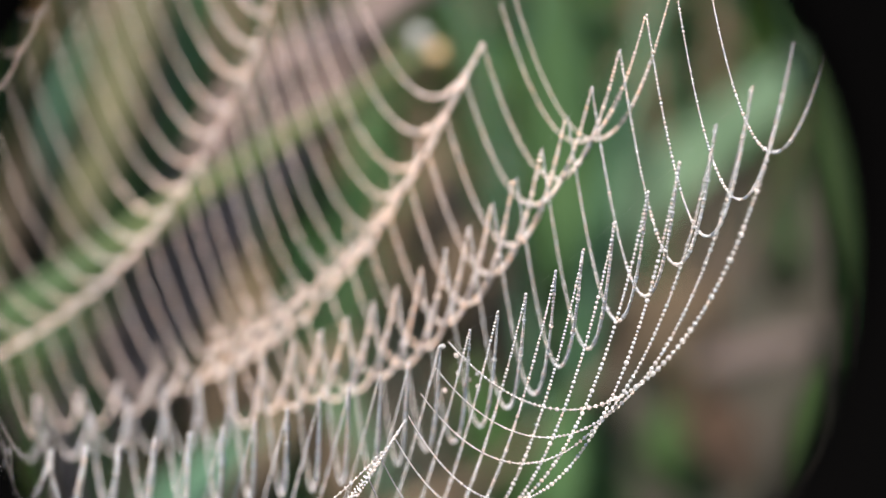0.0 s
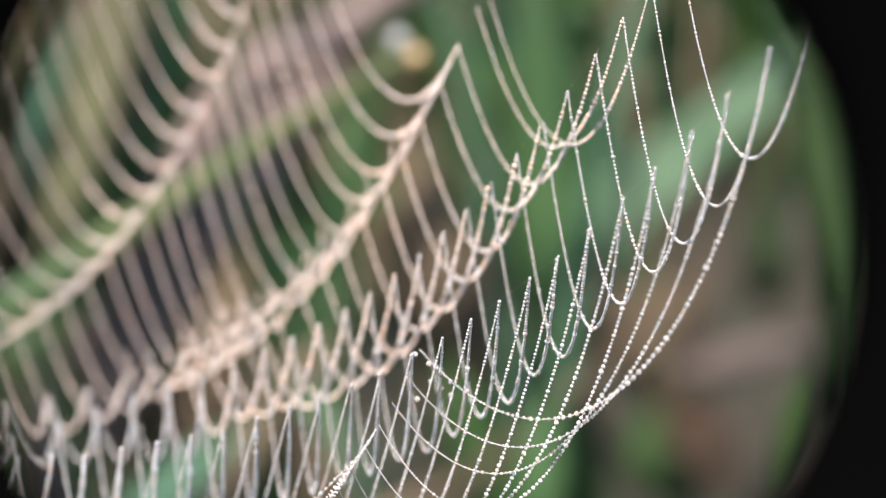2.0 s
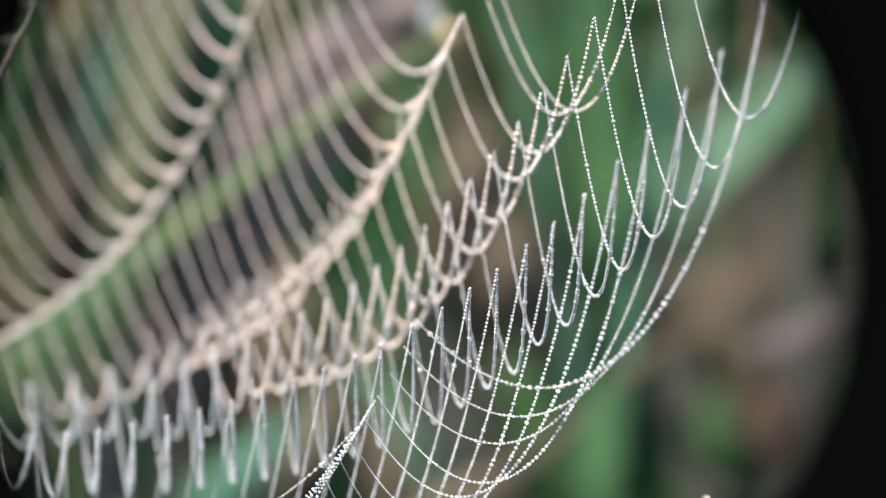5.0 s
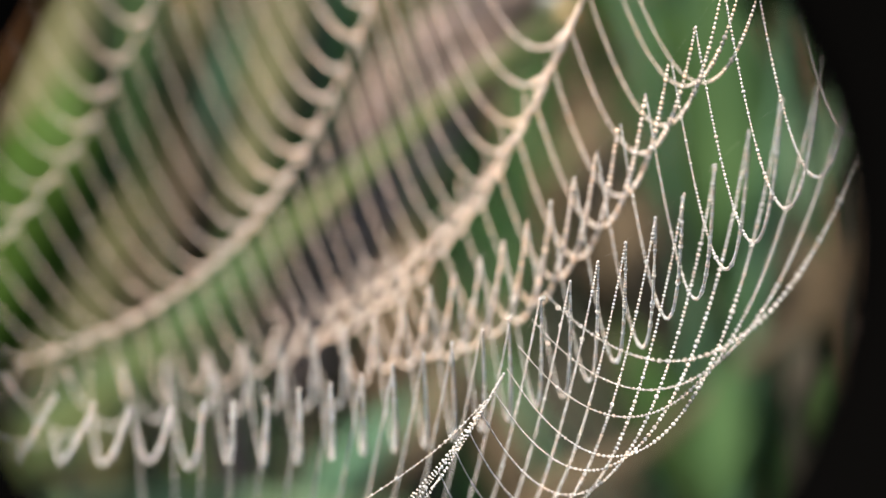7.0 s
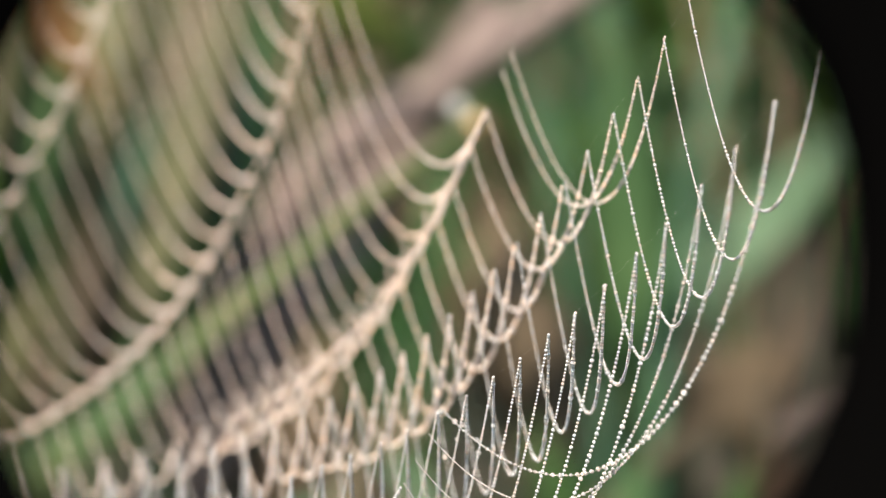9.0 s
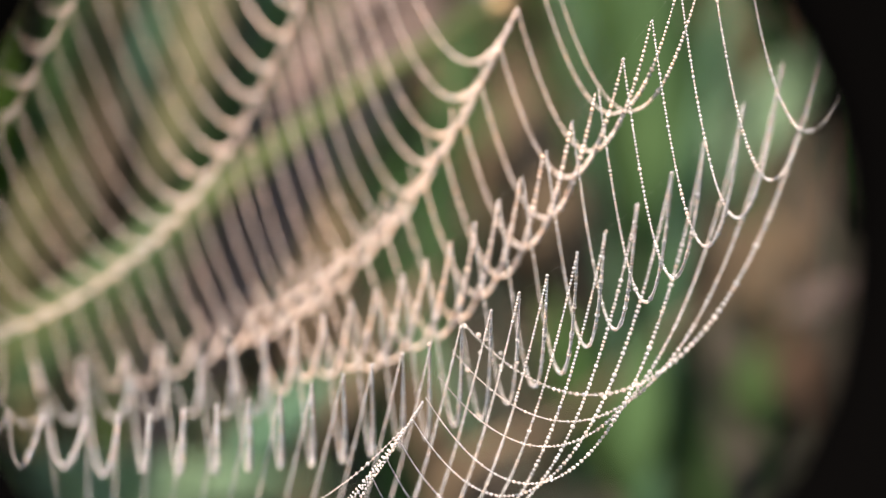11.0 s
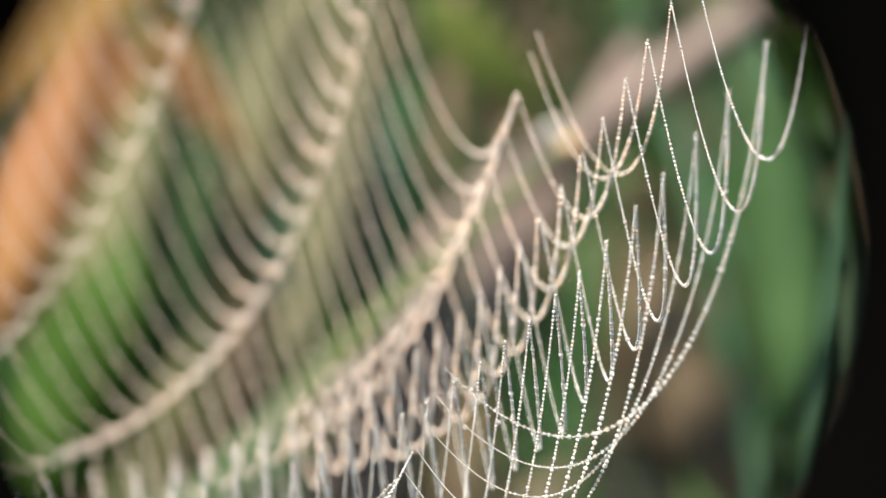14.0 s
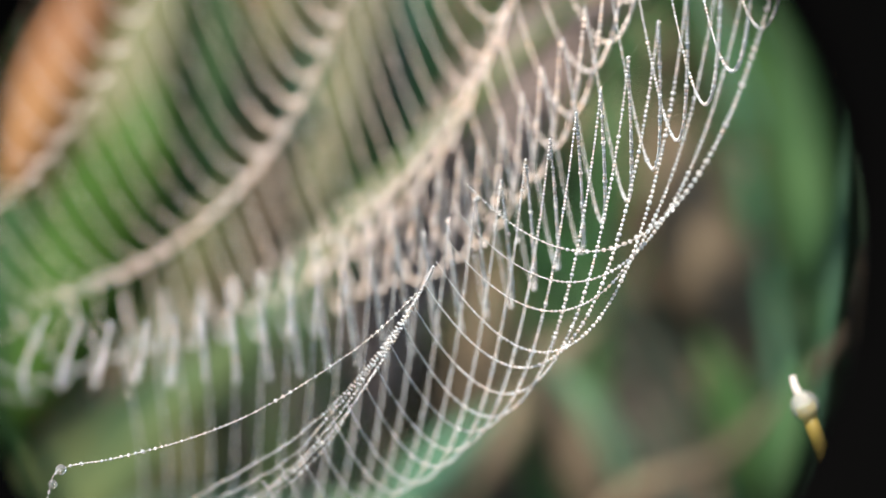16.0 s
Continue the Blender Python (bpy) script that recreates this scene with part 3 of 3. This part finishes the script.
    leafy([(-0.0652, 0.4704, 0.2343), (-0.0501, 0.4713, 0.2031), (-0.0329, 0.4714, 0.1666)], 0.026, PALE, "plant with a pale green leaf")
    leafy([(-0.2991, 0.5920, 0.1976), (-0.2337, 0.5974, 0.3455), (-0.1659, 0.6199, 0.4406), (-0.1108, 0.6408, 0.5527)], 0.11, OLIVE, "plant with a broad olive leaf")
    leafy([(-0.3448, 0.6033, 0.1100), (-0.2790, 0.6287, 0.2503), (-0.2008, 0.6661, 0.3488), (-0.1289, 0.7027, 0.4481)], 0.10, OLIVE, "plant with a broad olive leaf")
    leafy([(-0.1866, 0.3276, 0.3231), (-0.1704, 0.3431, 0.3594), (-0.1548, 0.3588, 0.3966), (-0.1396, 0.3745, 0.4348)], 0.034, OLIVE, "plant with a broad olive leaf")
    leafy([(-0.1013, 0.5260, 0.1422), (-0.1054, 0.5421, 0.2026), (-0.0931, 0.5627, 0.2668)], 0.062, BROWN, "plant with a broad withered brown leaf")
    # the grass ear with a drop near its tip, close to the web
    tip, drop, low = np.array((0.0163, 0.0687, 0.3656)), np.array((0.0169, 0.0684, 0.3638)), np.array((0.0178, 0.0679, 0.3608))
    away = (low - drop) / np.linalg.norm(low - drop)
    ctrl = [(low[0] + 0.10, low[1] + 0.02, 0.0), low + away * 0.12, low + away * 0.06, low + away * 0.03]
    p = np.concatenate([curve3(ctrl, 45)[:-1], np.linspace(low + away * 0.03, drop, 15)])
    q = np.linspace(0, 1, len(p))
    ear = tagged(new("grass_awn", mesh_of("grass_awn", *tube(p, 0.00056 * (1.0 - 0.2 * q ** 6), 10), AWN)), "yellow grass awn with a clear drop near its tip", "grass")
    EAR.append(ear)
    part("dew_drop", mesh_of("dew_drop", v * 0.00088 + drop, f, CLEAR), ear, "round clear dew drop")
    bow = np.array([-0.0001, 0, 0.0])
    head = curve3([drop, drop * 0.66 + tip * 0.34 + bow * 0.6, drop * 0.33 + tip * 0.67 + bow, tip], 21)
    bump = 1 + 0.16 * np.sin(np.arange(len(head)) * 1.9)
    part("frosted_tip", mesh_of("frosted_tip", *tube(head, np.linspace(0.00036, 0.00017, len(head)) * bump, 8), MIST), ear, "pale tip furred with dew")
    # stems that the web is strung between
    for ends in ENDS:
        ends = sorted(ends, key=lambda e: e[2])
        p = curve3([(ends[0][0] * 1.6, ends[0][1], 0.0), (ends[0][0] * 1.45, ends[0][1], ends[0][2] * 0.6), *ends], 70)
        tagged(new("plant_stem", mesh_of("plant_stem", *tube(p, np.linspace(0.0016, 0.0006, len(p)), 8), GREEN)), "thin green stem holding the web", "stem")


build_plants()


def build_meadow():
    rng = np.random.default_rng(21)
    looks = ((GREEN, "tuft of dark green meadow grass"), (TEAL, "tuft of blue-green meadow grass"), (DRY, "tuft of dry straw-brown grass"), (FRESH, "tuft of fresh green grass"))
    for i in range(60):
        y = 0.50 + 1.0 * rng.random() ** 1.2
        x = rng.uniform(-0.6, 0.6) * (0.3 + y)
        mat, label = looks[(0, 0, 1, 2, 3, 2)[rng.integers(6)]]
        if mat is DRY and x > 0 and y < 0.75:
            mat, label = looks[1]
        tuft = tagged(new("grass_tuft"), label, "grass", "meadow grass")
        tuft.location = (x, y, 0.0)
        for n in range(5):
            h = rng.uniform(0.3, 0.75)
            lean, turn = rng.uniform(0.1, 0.5), rng.uniform(0, 2 * math.pi)
            q = np.linspace(0, 1, 12)
            pts = np.stack([rng.normal(0, 0.01) + lean * h * 1.5 * q ** 2 * math.cos(turn), lean * h * q ** 2 * abs(math.sin(turn)), h * q * (1 - 0.5 * q * lean)], 1)
            w = rng.uniform(0.006, 0.016) * np.sqrt(1.001 - q)
            part("blade", blade_mesh(pts, w, (math.sin(turn), -math.cos(turn), 0.1), mat), tuft)


build_meadow()


def build_backdrop():
    """A plain bank of distant greenery behind everything."""
    n = 24
    v = [(x, 3.4 + 0.3 * math.sin(x * 2.1) + 0.2 * math.cos(z * 3.3 + x), z) for z in np.linspace(-0.1, 4.0, n) for x in np.linspace(-6, 6, n)]
    f = [(j * n + i, j * n + i + 1, (j + 1) * n + i + 1, (j + 1) * n + i) for j in range(n - 1) for i in range(n - 1)]
    tagged(new("backdrop", mesh_of("backdrop", v, f, GREEN)), "distant bank of dark green plants", "backdrop", kind="structure")


build_backdrop()


def build_thicket():
    """The far undergrowth that closes the view: many small leaves, green and brown, heaped unevenly."""
    rng = np.random.default_rng(5)
    for mat, count, label in ((GREEN, 7000, "dark green undergrowth far behind"), (DRY, 4000, "dry brown undergrowth far behind"), (FRESH, 2800, "fresh green undergrowth far behind")):
        x = rng.uniform(-3.6, 3.6, count)
        front = 1.5 + 0.08 * x * x + 0.1 * np.sin(x * 4.1)
        y = front + 1.3 * rng.random(count)
        top = 1.9 + 0.35 * np.sin(x * 1.9 + 0.6) + 0.2 * np.sin(x * 5.3)
        c = np.stack([x, y, top * rng.random(count) * (1 - 0.35 * rng.random(count) * (y - front))], 1)
        v, f = [], []
        for p in c:
            size = rng.uniform(0.03, 0.09)
            a, b = rng.normal(size=3), rng.normal(size=3)
            a /= np.linalg.norm(a)
            b -= a * (a @ b)
            b /= np.linalg.norm(b)
            n = np.cross(a, b) * size * 0.15
            k = len(v)
            v += [p - a * size, p - b * size * 0.4 + n, p + a * size, p + b * size * 0.4 + n]
            f += [(k, k + 1, k + 2), (k, k + 2, k + 3)]
        tagged(new("undergrowth", mesh_of("undergrowth", v, f, mat, False)), label, "undergrowth", kind="stuff")


def build_sward():
    """Low meadow grass round about, left open where the camera looks across."""
    rng = np.random.default_rng(31)
    for mat, count, label in ((GREEN, 9000, "low green meadow grass"), (FRESH, 5000, "low fresh green meadow grass"), (DRY, 4000, "low dry meadow grass")):
        v, f = [], []
        for i in range(count):
            dist, turn = 0.3 + 3.2 * rng.random() ** 0.8, rng.uniform(0, 2 * math.pi)
            x, y = dist * math.cos(turn), dist * math.sin(turn)
            if y > 0.1 and abs(x) < 0.25 + 0.5 * y:
                continue
            h, lean, to = rng.uniform(0.08, 0.28), rng.uniform(0.1, 0.6), rng.uniform(0, 2 * math.pi)
            w = rng.uniform(0.003, 0.007)
            dx, dy = math.cos(to), math.sin(to)
            k = len(v)
            for q, wide in ((0.0, 1.0), (0.4, 0.9), (0.75, 0.6)):
                cx, cy, cz = x + dx * lean * h * q * q, y + dy * lean * h * q * q, h * q * (1 - 0.3 * lean * q)
                v += [(cx - dy * w * wide, cy + dx * w * wide, cz), (cx + dx * w * 0.3, cy + dy * w * 0.3, cz), (cx + dy * w * wide, cy - dx * w * wide, cz)]
            v.append((x + dx * lean * h, y + dy * lean * h, h * (1 - 0.3 * lean)))
            f += [(k + 3 * m + e, k + 3 * m + e + 1, k + 3 * m + e + 4, k + 3 * m + e + 3) for m in range(2) for e in range(2)]
            f += [(k + 6, k + 7, k + 9), (k + 7, k + 8, k + 9)]
        tagged(new("meadow_grass", mesh_of("meadow_grass", v, f, mat)), label, "grass", kind="stuff")


build_sward()
build_thicket()


def motions():
    walk(rim, PATH)
    # the long blade rocks in the wind about its tip
    for ob in SWAY:
        x, y, z = ob.location
        walk(ob, [(t, pose(x, y, z, 0, -a, 0)) for t, a in ((0.0, 0.0), (3.2, 0.5), (5.5, 4.5), (7.0, 5.0), (8.5, 6.5), (11.0, 2.5), (12.5, 6.0), (14.5, 8.6), (16.0, 9.7))])
    # the awn nods a little
    for ob in EAR:
        walk(ob, [(t, pose(x, 0, z)) for t, x, z in ((0.0, 0.0, 0.0), (3.2, 0.0, 0.0), (5.3, -0.0005, -0.0005), (6.5, -0.0005, -0.0005), (8.7, -0.0003, -0.0008), (11.0, 0.0, -0.0010), (12.5, 0.0, -0.0006), (14.5, 0.0, 0.0), (16.0, 0.0, 0.0))])


motions()
